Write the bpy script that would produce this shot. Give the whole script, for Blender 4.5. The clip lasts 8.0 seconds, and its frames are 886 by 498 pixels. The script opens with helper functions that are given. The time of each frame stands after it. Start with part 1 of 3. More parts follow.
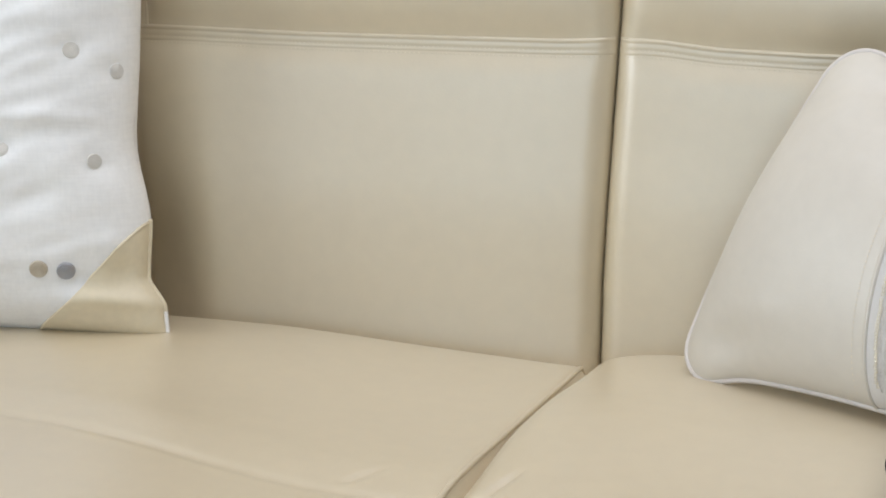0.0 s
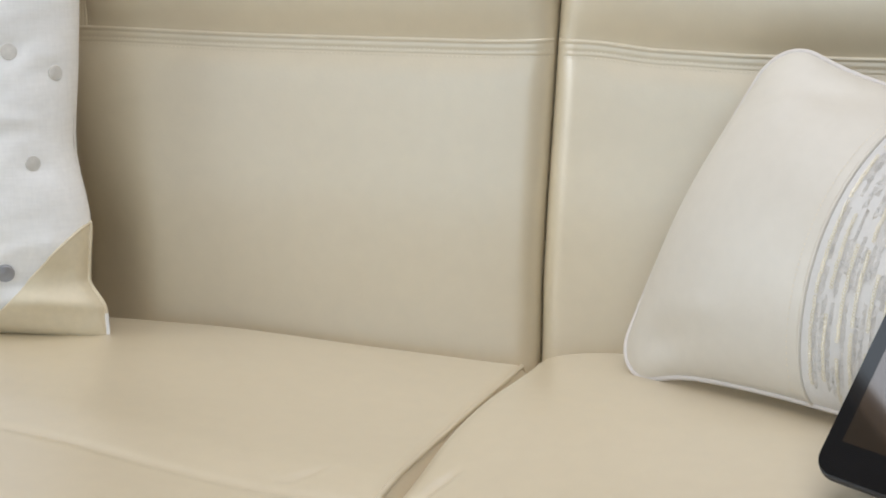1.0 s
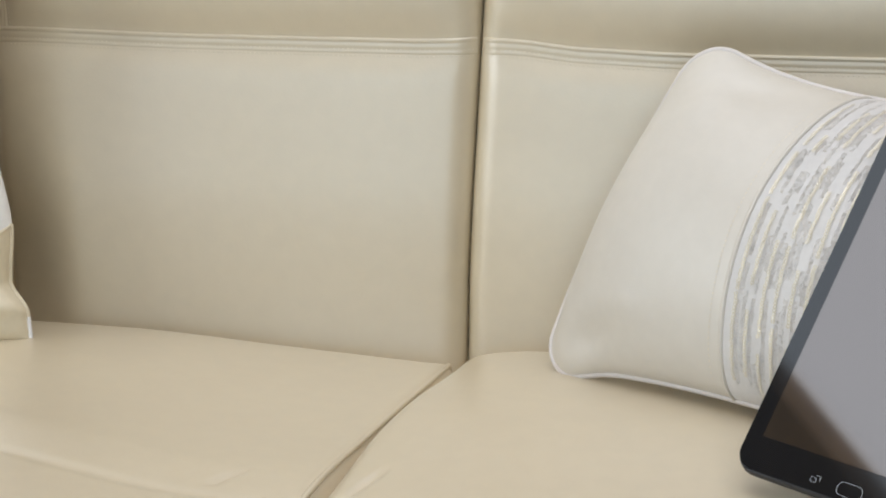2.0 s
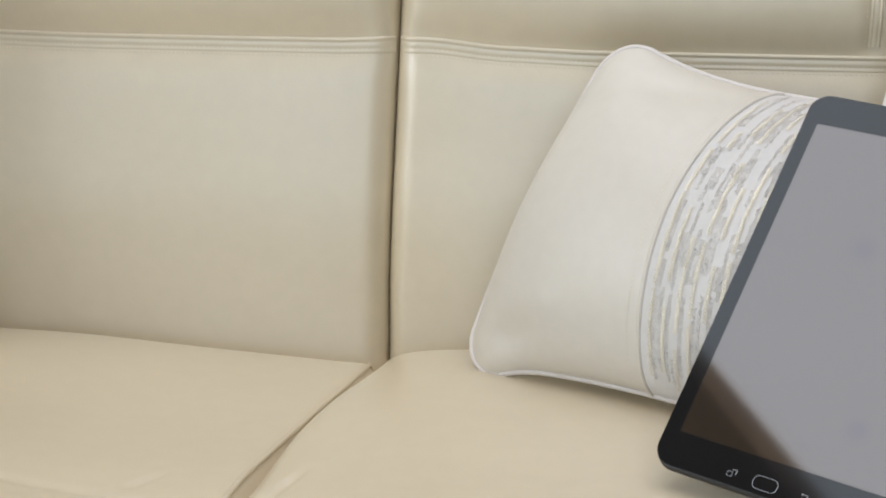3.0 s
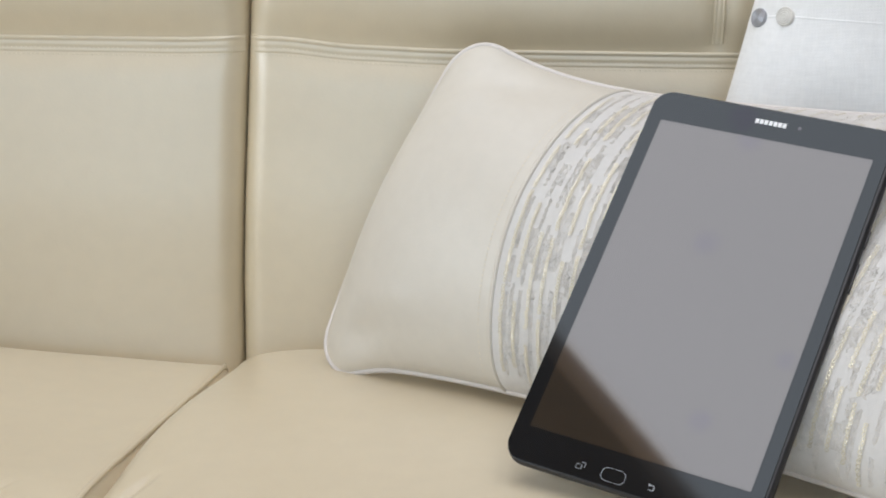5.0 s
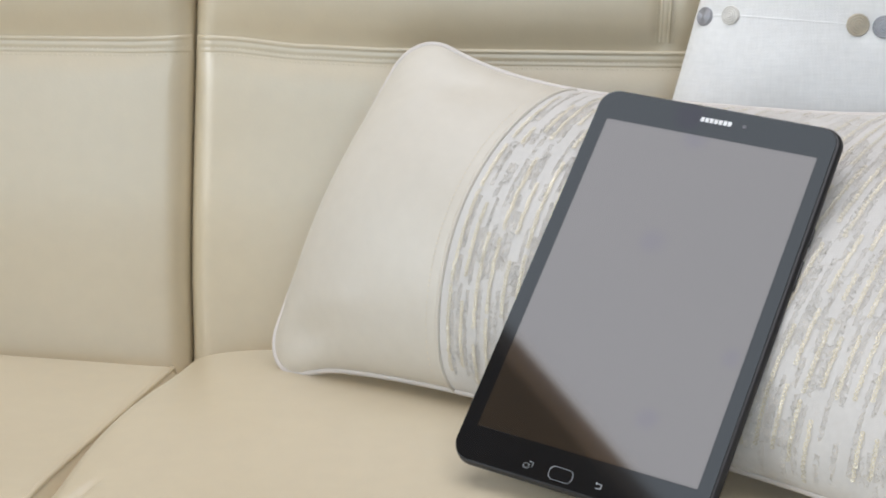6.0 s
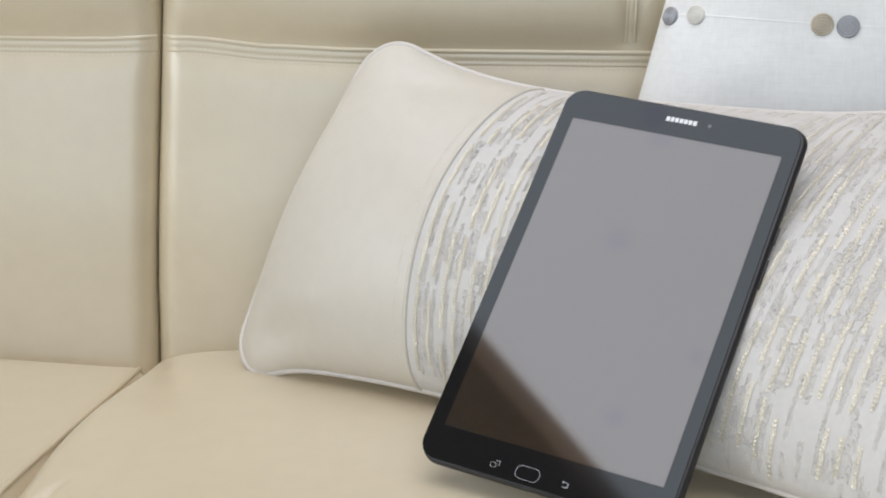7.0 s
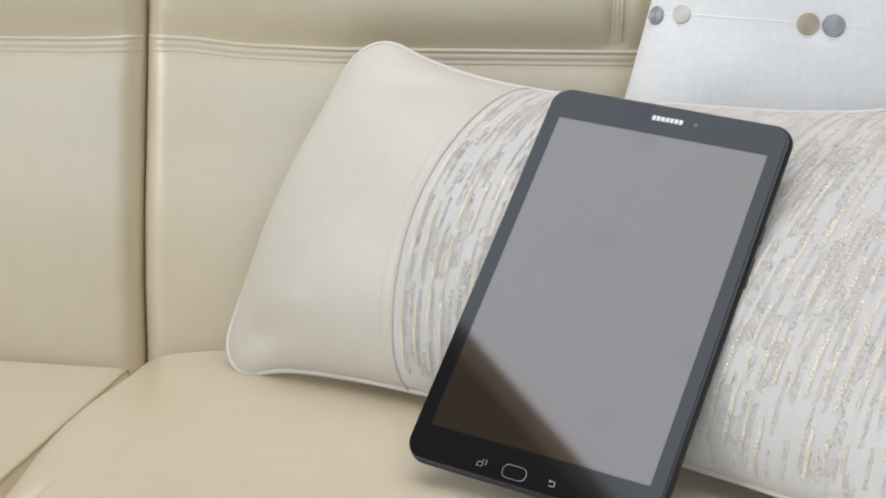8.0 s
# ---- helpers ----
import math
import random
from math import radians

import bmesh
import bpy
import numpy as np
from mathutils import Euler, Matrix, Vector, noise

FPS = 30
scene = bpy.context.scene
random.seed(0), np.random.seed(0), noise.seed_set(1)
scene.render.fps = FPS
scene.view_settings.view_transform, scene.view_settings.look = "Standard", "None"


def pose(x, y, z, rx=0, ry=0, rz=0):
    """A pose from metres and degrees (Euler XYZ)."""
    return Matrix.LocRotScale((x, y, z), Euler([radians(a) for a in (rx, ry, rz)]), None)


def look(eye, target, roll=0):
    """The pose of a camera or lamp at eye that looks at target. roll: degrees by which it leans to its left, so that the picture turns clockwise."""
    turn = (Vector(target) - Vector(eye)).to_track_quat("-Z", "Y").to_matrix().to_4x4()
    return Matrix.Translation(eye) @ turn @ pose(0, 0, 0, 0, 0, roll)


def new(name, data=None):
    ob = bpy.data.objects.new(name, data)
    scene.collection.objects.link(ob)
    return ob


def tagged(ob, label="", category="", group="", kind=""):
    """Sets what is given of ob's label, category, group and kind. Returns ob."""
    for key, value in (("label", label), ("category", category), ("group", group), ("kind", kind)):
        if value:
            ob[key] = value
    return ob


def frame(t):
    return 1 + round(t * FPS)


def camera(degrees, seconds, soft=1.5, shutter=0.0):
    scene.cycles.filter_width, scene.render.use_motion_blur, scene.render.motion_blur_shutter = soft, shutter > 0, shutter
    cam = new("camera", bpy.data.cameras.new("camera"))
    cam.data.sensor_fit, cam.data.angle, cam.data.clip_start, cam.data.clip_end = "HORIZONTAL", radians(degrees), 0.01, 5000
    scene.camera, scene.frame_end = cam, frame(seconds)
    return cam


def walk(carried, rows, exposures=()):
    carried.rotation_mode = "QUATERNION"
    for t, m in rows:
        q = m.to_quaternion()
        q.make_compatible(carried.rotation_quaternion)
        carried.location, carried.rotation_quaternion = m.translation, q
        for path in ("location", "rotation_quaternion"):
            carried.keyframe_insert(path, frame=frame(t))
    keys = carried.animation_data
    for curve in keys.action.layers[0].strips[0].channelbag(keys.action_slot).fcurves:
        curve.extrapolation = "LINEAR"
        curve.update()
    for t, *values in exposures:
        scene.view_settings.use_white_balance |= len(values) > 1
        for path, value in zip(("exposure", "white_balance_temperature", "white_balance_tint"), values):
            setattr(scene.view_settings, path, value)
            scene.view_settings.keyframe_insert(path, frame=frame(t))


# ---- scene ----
cam = camera(31.3, 8.0, soft=1.9)
ROWS = [
    (0.0, -0.0429, -0.0038, 0.7678, 78.643, -0.659, 14.954),
    (0.5, -0.0395, -0.0065, 0.7686, 78.653, -0.694, 14.137),
    (1.0, -0.0357, -0.0073, 0.769, 78.661, -0.694, 13.065),
    (1.5, -0.0313, -0.0059, 0.7679, 78.71, -0.69, 11.947),
    (3.0, -0.0219, -0.0028, 0.7689, 78.655, -0.621, 8.042),
    (3.5, -0.0187, -0.0019, 0.7686, 78.672, -0.642, 6.731),
    (4.0, -0.0149, -0.0021, 0.7695, 78.639, -0.612, 5.505),
    (4.5, -0.0114, -0.0025, 0.7694, 78.65, -0.622, 4.351),
    (6.0, -0.0034, 0.0002, 0.7697, 78.61, -0.646, 1.661),
    (6.5, -0.002, -0.0002, 0.7698, 78.609, -0.659, 1.034),
    (7.0, -0.0013, 0.0, 0.7697, 78.614, -0.689, 0.562),
    (7.5, -0.0004, 0.0002, 0.7703, 78.58, -0.66, 0.27),
    (8.0, 0.0, 0.0, 0.7689, 78.643, -0.659, 0.132),
]
walk(cam, [(t, pose(x, y, z, rx, ry, rz)) for t, x, y, z, rx, ry, rz in ROWS])

# ---- light: daylight through a roof window, a side window and a wide window behind the camera ----
world = bpy.data.worlds.new("daylight")
scene.world = world
world.use_nodes = True
sky = world.node_tree.nodes.new("ShaderNodeTexSky")
sky.sky_type, sky.sun_disc = "NISHITA", False
sky.sun_elevation, sky.sun_rotation = radians(42), radians(-60)
world.node_tree.nodes["Background"].inputs["Strength"].default_value = 0.1
world.node_tree.links.new(sky.outputs["Color"], world.node_tree.nodes["Background"].inputs["Color"])


def opening_light(name, eye, target, w, h, watts, colour):
    data = bpy.data.lights.new(name, "AREA")
    data.shape, data.size, data.size_y, data.energy, data.color = "RECTANGLE", w, h, watts, colour
    ob = new(name, data)
    ob.matrix_world = look(eye, target)
    return ob


ROOF = pose(0.044, 0.324, 2.5, 0, 0, 19.4)  # the roof window's middle, turned against the sofa
ROOF_W, ROOF_D = 2.3, 2.6
roof_light = opening_light("roof_window_light", (0, 0, 0), (0, 0, -1), ROOF_W, ROOF_D, 44, (0.985, 0.975, 0.985))
roof_light.matrix_world = ROOF @ pose(0, 0, 0.08)
opening_light("side_window_light", (-2.58, -0.6, 1.45), (0, -0.6, 1.3), 1.8, 1.5, 36, (0.90, 0.955, 1.0))
opening_light("wide_window_light", (-0.3, -2.88, 1.18), (-0.3, 0, 1.18), 3.0, 2.1, 32, (0.68, 0.85, 1.0))


# ---- materials ----
def material(name, colour, rough=0.5, metal=0.0, spec=0.5, ior=1.5, vary=0.06, scale=9.0, bump=0.0, bump_scale=300.0, kind="noise", sheen=0.0, slub=0.0):
    """A principled material with colour variation at two scales and a fine relief, all in metres."""
    m = bpy.data.materials.new(name)
    m.use_nodes = True
    nt = m.node_tree
    b = nt.nodes["Principled BSDF"]
    b.inputs["Roughness"].default_value = rough
    b.inputs["Metallic"].default_value = metal
    b.inputs["Specular IOR Level"].default_value = spec
    b.inputs["IOR"].default_value = ior
    if sheen:
        b.inputs["Sheen Weight"].default_value = sheen
    co = nt.nodes.new("ShaderNodeTexCoord")

    def noise_at(s, detail):
        n = nt.nodes.new("ShaderNodeTexNoise")
        n.inputs["Scale"].default_value = s
        n.inputs["Detail"].default_value = detail
        nt.links.new(co.outputs["Object"], n.inputs["Vector"])
        return n.outputs["Fac"]

    last = None
    layers = [(noise_at(scale, 3), vary), (noise_at(scale * 14, 2), vary * 0.6)]
    for stretch in ((1, 1, 14), (14, 14, 1)) if slub else ():  # thick and thin yarns, both ways
        mp = nt.nodes.new("ShaderNodeMapping")
        mp.inputs["Scale"].default_value = stretch
        nt.links.new(co.outputs["Object"], mp.inputs["Vector"])
        out = noise_at(48, 3)
        nt.links.new(mp.outputs["Vector"], out.node.inputs["Vector"])
        layers.append((out, slub))
    for value, k in layers:
        mr = nt.nodes.new("ShaderNodeMapRange")
        mr.inputs["To Min"].default_value, mr.inputs["To Max"].default_value = 1 - k, 1 + k
        mr.inputs["From Min"].default_value, mr.inputs["From Max"].default_value = 0.3, 0.7
        nt.links.new(value, mr.inputs["Value"])
        if last is None:
            last = mr.outputs["Result"]
        else:
            mul = nt.nodes.new("ShaderNodeMath")
            mul.operation = "MULTIPLY"
            nt.links.new(last, mul.inputs[0])
            nt.links.new(mr.outputs["Result"], mul.inputs[1])
            last = mul.outputs[0]
    mix = nt.nodes.new("ShaderNodeVectorMath")
    mix.operation = "SCALE"
    mix.inputs[0].default_value = colour
    nt.links.new(last, mix.inputs["Scale"])
    nt.links.new(mix.outputs["Vector"], b.inputs["Base Color"])
    if bump:
        bp = nt.nodes.new("ShaderNodeBump")
        bp.inputs["Strength"].default_value = 1.0
        bp.inputs["Distance"].default_value = bump
        if kind == "leather":
            v = nt.nodes.new("ShaderNodeTexVoronoi")
            v.inputs["Scale"].default_value = bump_scale
            nt.links.new(co.outputs["Object"], v.inputs["Vector"])
            nt.links.new(v.outputs["Distance"], bp.inputs["Height"])
        elif kind == "weave":
            total = None
            for axis in ("X", "Z"):
                wv = nt.nodes.new("ShaderNodeTexWave")
                wv.bands_direction = axis
                wv.inputs["Scale"].default_value = bump_scale
                wv.inputs["Distortion"].default_value = 1.2
                nt.links.new(co.outputs["Object"], wv.inputs["Vector"])
                if total is None:
                    total = wv.outputs["Fac"]
                else:
                    ad = nt.nodes.new("ShaderNodeMath")
                    nt.links.new(total, ad.inputs[0])
                    nt.links.new(wv.outputs["Fac"], ad.inputs[1])
                    total = ad.outputs[0]
            nt.links.new(total, bp.inputs["Height"])
        else:
            nt.links.new(noise_at(bump_scale, 4), bp.inputs["Height"])
        nt.links.new(bp.outputs["Normal"], b.inputs["Normal"])
    return m


LEATHER = material("cream_leather", (0.622, 0.526, 0.362), 0.42, spec=1.0, bump=0.00004, bump_scale=420, kind="leather", vary=0.03, scale=5)
finish = LEATHER.node_tree.nodes["Principled BSDF"].inputs  # the clear finish of the leather
finish["Coat Weight"].default_value, finish["Coat Roughness"].default_value, finish["Coat IOR"].default_value = 1.0, 0.42, 2.0
PILLOW_LEATHER = material("ivory_leather", (0.625, 0.58, 0.505), 0.45, spec=0.7, bump=0.00004, bump_scale=480, kind="leather", vary=0.025, scale=7)
CARPET = material("beige_carpet", (0.30, 0.27, 0.23), 0.95, vary=0.1, scale=3, bump=0.002, bump_scale=300)
BEIGE = material("beige_leather", (0.72, 0.63, 0.46), 0.45, bump=0.00004, bump_scale=420, kind="leather", vary=0.05, scale=12)
PIPING = material("ivory_piping", (0.66, 0.61, 0.57), 0.4, vary=0.03)
THREAD = material("cream_thread", (0.72, 0.64, 0.5), 0.7, vary=0.1, scale=60)
LINEN = material("white_linen", (0.86, 0.85, 0.835), 0.9, bump=0.00005, bump_scale=330, kind="weave", vary=0.03, scale=14, sheen=0.1, slub=0.02)
BAND = material("white_band_cloth", (0.635, 0.61, 0.58), 0.85, bump=0.00004, bump_scale=400, kind="weave", vary=0.04, scale=20)
SILVER = material("silver_thread", (0.65, 0.61, 0.555), 0.34, metal=0.2, vary=0.3, scale=140)
SEQUIN = material("cream_gold_sequin", (0.76, 0.69, 0.53), 0.22, metal=0.2, spec=0.8, vary=0.16, scale=60)
BLACK_GLASS = material("black_glass", (0.006, 0.007, 0.009), 0.06, vary=0.1)
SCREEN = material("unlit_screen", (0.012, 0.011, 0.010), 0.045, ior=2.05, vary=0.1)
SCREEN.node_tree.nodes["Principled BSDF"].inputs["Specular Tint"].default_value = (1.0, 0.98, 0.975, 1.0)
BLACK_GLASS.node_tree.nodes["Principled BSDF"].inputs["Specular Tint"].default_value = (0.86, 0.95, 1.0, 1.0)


def smudge_and_reflection(m, spots):
    """Faint greasy finger marks on glass, and a painted reflection: soft round lavender-tinted patches."""
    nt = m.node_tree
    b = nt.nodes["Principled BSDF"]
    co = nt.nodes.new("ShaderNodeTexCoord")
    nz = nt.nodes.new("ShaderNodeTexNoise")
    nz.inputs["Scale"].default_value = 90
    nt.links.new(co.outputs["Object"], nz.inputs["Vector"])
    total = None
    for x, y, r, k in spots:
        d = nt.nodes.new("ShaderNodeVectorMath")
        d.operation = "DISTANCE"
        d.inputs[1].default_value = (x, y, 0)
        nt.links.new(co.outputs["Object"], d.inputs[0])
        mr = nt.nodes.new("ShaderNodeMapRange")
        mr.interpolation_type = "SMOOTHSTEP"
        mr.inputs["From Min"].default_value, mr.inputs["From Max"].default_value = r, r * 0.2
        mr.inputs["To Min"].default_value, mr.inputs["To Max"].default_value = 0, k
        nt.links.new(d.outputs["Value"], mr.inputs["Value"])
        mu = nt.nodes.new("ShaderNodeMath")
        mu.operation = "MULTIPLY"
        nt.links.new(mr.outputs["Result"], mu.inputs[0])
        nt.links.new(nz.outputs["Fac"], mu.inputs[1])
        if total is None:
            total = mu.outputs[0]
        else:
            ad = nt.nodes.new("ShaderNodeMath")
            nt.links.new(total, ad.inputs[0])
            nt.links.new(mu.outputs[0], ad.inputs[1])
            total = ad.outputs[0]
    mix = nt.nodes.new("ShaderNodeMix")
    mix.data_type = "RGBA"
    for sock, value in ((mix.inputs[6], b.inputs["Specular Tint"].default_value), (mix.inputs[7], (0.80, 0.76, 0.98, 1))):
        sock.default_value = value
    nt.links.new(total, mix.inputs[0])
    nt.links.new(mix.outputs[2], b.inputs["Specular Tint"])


smudge_and_reflection(SCREEN, ((-0.009, 0.032, 0.012, 0.55), (0.027, -0.078, 0.010, 0.7), (0.061, -0.029, 0.009, 0.5), (-0.008, 0.106, 0.012, 0.5)))
# top bezel spot: a reflection painted into the glass's specular tint
smudge_and_reflection(BLACK_GLASS, ((-0.018, 0.121, 0.014, 1.2),))
BLACK_PLASTIC = material("black_plastic", (0.012, 0.012, 0.014), 0.35, vary=0.1)
MARK = material("pale_print", (0.38, 0.39, 0.41), 0.5, vary=0.02)
LENS = material("grey_lens", (0.10, 0.10, 0.115), 0.3, vary=0.1)
PRINT = material("white_print", (0.8, 0.8, 0.8), 0.5, vary=0.02)
SHELL = material("pearl_button", (0.68, 0.65, 0.60), 0.3, vary=0.12, scale=90)
BRONZE = material("bronze_button", (0.52, 0.45, 0.35), 0.35, metal=0.3, vary=0.12, scale=90)
PEWTER = material("pewter_button", (0.36, 0.36, 0.38), 0.35, metal=0.4, vary=0.12, scale=90)
PLASTER = material("white_plaster", (0.62, 0.61, 0.59), 0.9, vary=0.02, scale=2, bump=0.0004, bump_scale=60)
TIMBER = material("brown_timber", (0.27, 0.155, 0.06), 0.55, vary=0.2, scale=3, bump=0.0005, bump_scale=40)
WOOD = material("brown_wood", (0.20, 0.11, 0.055), 0.5, vary=0.25, scale=3, bump=0.0005, bump_scale=40)


# ---- helpers for meshes ----
def part(name, bm, mat, parent=None, label="", smooth=True):
    me = bpy.data.meshes.new(name)
    bm.to_mesh(me)
    bm.free()
    me.materials.append(mat)
    if smooth:
        me.shade_smooth()
    ob = new(name, me)
    if parent is not None:
        ob.parent = parent
    return tagged(ob, label)


def thing(name, label, category, group="", at=(0, 0, 0)):
    ob = new(name)
    ob.location = at
    return tagged(ob, label, category, group)


def box(bm, x0, x1, y0, y1, z0, z1, bevel=0.0):
    r = bmesh.ops.create_cube(bm, size=1, matrix=Matrix.Translation(((x0 + x1) / 2, (y0 + y1) / 2, (z0 + z1) / 2)) @ Matrix.Diagonal((x1 - x0, y1 - y0, z1 - z0, 1)))
    if bevel:
        edges = {e for v in r["verts"] for e in v.link_edges}
        bmesh.ops.bevel(bm, geom=list(edges), offset=bevel, segments=3, profile=0.5, affect="EDGES")
    return bm


def skin(bm, pts, closed_u=False, closed_v=False, flip=False):
    """A sheet of quads over a table of points."""
    vs = [[bm.verts.new(p) for p in row] for row in pts]
    n, m = len(vs), len(vs[0])
    for i in range(n if closed_u else n - 1):
        for j in range(m if closed_v else m - 1):
            q = [vs[i][j], vs[(i + 1) % n][j], vs[(i + 1) % n][(j + 1) % m], vs[i][(j + 1) % m]]
            bm.faces.new(q[::-1] if flip else q)
    return vs


def tube(bm, line, r, sides=8, closed=False):
    """A round cord along a line of points."""
    line = [Vector(p) for p in line]
    n, rings, side = len(line), [], None
    for i, p in enumerate(line):
        a = line[(i - 1) % n] if closed or i else p
        b = line[(i + 1) % n] if closed or i < n - 1 else p
        d = (b - a).normalized()
        if side is None:
            side = d.orthogonal().normalized()
        side = (side - d * side.dot(d)).normalized()
        up = d.cross(side)
        rings.append([p + r * (math.cos(k * math.tau / sides) * side + math.sin(k * math.tau / sides) * up) for k in range(sides)])
    vs = skin(bm, rings, closed, True)
    if not closed:
        bm.faces.new(vs[0])
        bm.faces.new(vs[-1][::-1])
    return bm


def smooth(a, b, x):
    t = min(1, max(0, (x - a) / (b - a)))
    return t * t * (3 - 2 * t)


def slab(bm, a0, a1, b0, b1, place, depth, r, height, n=(60, 60)):
    """A padded block: a face over a and b with round edges of radius r, raised by height(a, b), and sides that go down by depth.
    place(a, b, h) gives the point."""
    def ticks(lo, hi, k):
        rim = [lo + r * (1 - math.cos(math.pi / 2 * j / 7)) for j in range(8)]
        mid = [lo + r + (hi - lo - 2 * r) * j / k for j in range(1, k)]
        return rim + mid + [hi + lo - v for v in reversed(rim)]
    ta, tb = ticks(a0, a1, n[0]), ticks(b0, b1, n[1])
    rows = []
    for a in ta:
        row = []
        for b in tb:
            da = max(0, r - (a - a0)) - max(0, r - (a1 - a))
            db = max(0, r - (b - b0)) - max(0, r - (b1 - b))
            q = math.hypot(da, db)
            aa, bb = a, b
            if q > r:
                aa, bb, q = a + da * (1 - r / q), b + db * (1 - r / q), r
            row.append(place(aa, bb, height(aa, bb) - (r - math.sqrt(max(0, r * r - q * q)))))
        rows.append(row)
    vs = skin(bm, rows)
    ring = [v for v in vs[0]] + [w[-1] for w in vs[1:]] + [v for v in reversed(vs[-1][:-1])] + [w[0] for w in reversed(vs[1:-1])]
    low = [bm.verts.new(Vector(v.co) + depth) for v in ring]
    k = len(ring)
    for j in range(k):
        bm.faces.new((ring[j], ring[(j + 1) % k], low[(j + 1) % k], low[j]))
    bm.faces.new(low[::-1])
    bmesh.ops.recalc_face_normals(bm, faces=bm.faces)
    return bm


def wrinkle(x, y, s=1.0):
    return noise.noise(Vector((x * 9 * s, y * 9 * s, 3.1))) * 0.6 + noise.noise(Vector((x * 23 * s, y * 23 * s, 7.7))) * 0.25


# ---- room ----
def wall(name, boxes, mat, label):
    bm = bmesh.new()
    for b in boxes:
        box(bm, *b)
    return tagged(part(name, bm, mat, None, label, smooth=False), category="wall", kind="structure")


X0, X1, Y0, Y1, H = -2.6, 2.8, -2.9, 2.3, 2.5
wall("floor", [(X0 - .1, X1 + .1, Y0 - .1, Y1 + .1, -0.1, 0)], CARPET, "beige carpeted floor of the room")
wall("wall_north", [(X0 - .1, X1 + .1, Y1, Y1 + .1, 0, H)], PLASTER, "plain white plaster wall behind the sofa")
wall("wall_east", [(X1, X1 + .1, Y0, Y1, 0, H)], PLASTER, "plain white plaster wall")
wall("wall_west", [(X0 - .1, X0, Y0, -1.5, 0, H), (X0 - .1, X0, 0.3, Y1, 0, H), (X0 - .1, X0, -1.5, 0.3, 0, 0.7), (X0 - .1, X0, -1.5, 0.3, 2.2, H)], PLASTER, "white plaster wall with a window opening")
wall("wall_south", [(X0 - .1, -1.8, Y0 - .1, Y0, 0, H), (1.2, X1 + .1, Y0 - .1, Y0, 0, H), (-1.8, 1.2, Y0 - .1, Y0, 0, 0.1), (-1.8, 1.2, Y0 - .1, Y0, 2.25, H)], PLASTER, "white plaster wall with a wide window opening")
bm = bmesh.new()
outer = [(X0 - .1, Y0 - .1), (X1 + .1, Y0 - .1), (X1 + .1, Y1 + .1), (X0 - .1, Y1 + .1)]
inner = [(ROOF @ Vector((a * ROOF_W / 2, b * ROOF_D / 2, 0))).xy for a, b in ((-1, -1), (1, -1), (1, 1), (-1, 1))]
for k in range(4):
    j = (k + 1) % 4
    foot = [outer[k], outer[j], inner[j], inner[k]]
    lo = [bm.verts.new((*p, H)) for p in foot]
    hi = [bm.verts.new((*p, H + 0.1)) for p in foot]
    bm.faces.new(lo[::-1])
    bm.faces.new(hi)
    for q in range(4):
        bm.faces.new((lo[q], lo[(q + 1) % 4], hi[(q + 1) % 4], hi[q]))
tagged(part("ceiling", bm, TIMBER, None, "brown timber ceiling with a wide roof window opening", smooth=False), category="ceiling", kind="structure")

# ---- sofa ----
SEAT_Z, BACK_Y, GAP = 0.45, 1.172, -0.231


def shear(y):
    return -0.11 * (1.127 - y)


def seam_y(x):
    return 0.845 + 0.05 * smooth(-0.3, -0.6, x)


def seat_height(x, y, xa, xb):
    u = (x - xa) / (xb - xa) * 2 - 1
    if xa < -0.3:
        h = 0.013 - 0.012 * smooth(-0.5, -0.225, x) + 0.008 * smooth(-0.35, -0.55, x) * math.exp(-((y - 1.06) / 0.08) ** 2)
        h -= 0.002 * math.exp(-((x - y * 0.55 + 0.774) / 0.004) ** 2) * smooth(0.895, 0.87, y) * smooth(0.853, 0.864, y)
        h -= 0.006 * smooth(xb - 0.008, xb - 0.001, x)
    else:
        h = 0.0185 * (1 - u ** 10) - 0.002 + 0.007 * smooth(1.16, 1.0, y) * smooth(0.86, 0.99, y) - 0.008 * smooth(0.98, 0.82, y)
        h -= 0.004 * math.exp(-((x - y * 0.35 + 0.512) / 0.004) ** 2) * smooth(0.89, 0.87, y) * smooth(0.83, 0.85, y)
    h += 0.003 * wrinkle(x, y, .5)
    h -= 0.018 * smooth(1.150 + 0.004 * smooth(-0.3, -0.55, x), 1.166, y)
    s = y - seam_y(x) + (0 if xa < -0.3 else 0.022)
    seam = 1.0 if xa < -0.3 else 0.85
    h -= seam * (0.0016 * math.exp(-(s / 0.005) ** 2) * smooth(-0.64, -0.5, x) + 0.0052 * smooth(0.05, -0.015, s))
    return h


sofa = thing("sofa", "cream leather two-seat sofa with padded seats and stitched backrests", "sofa")


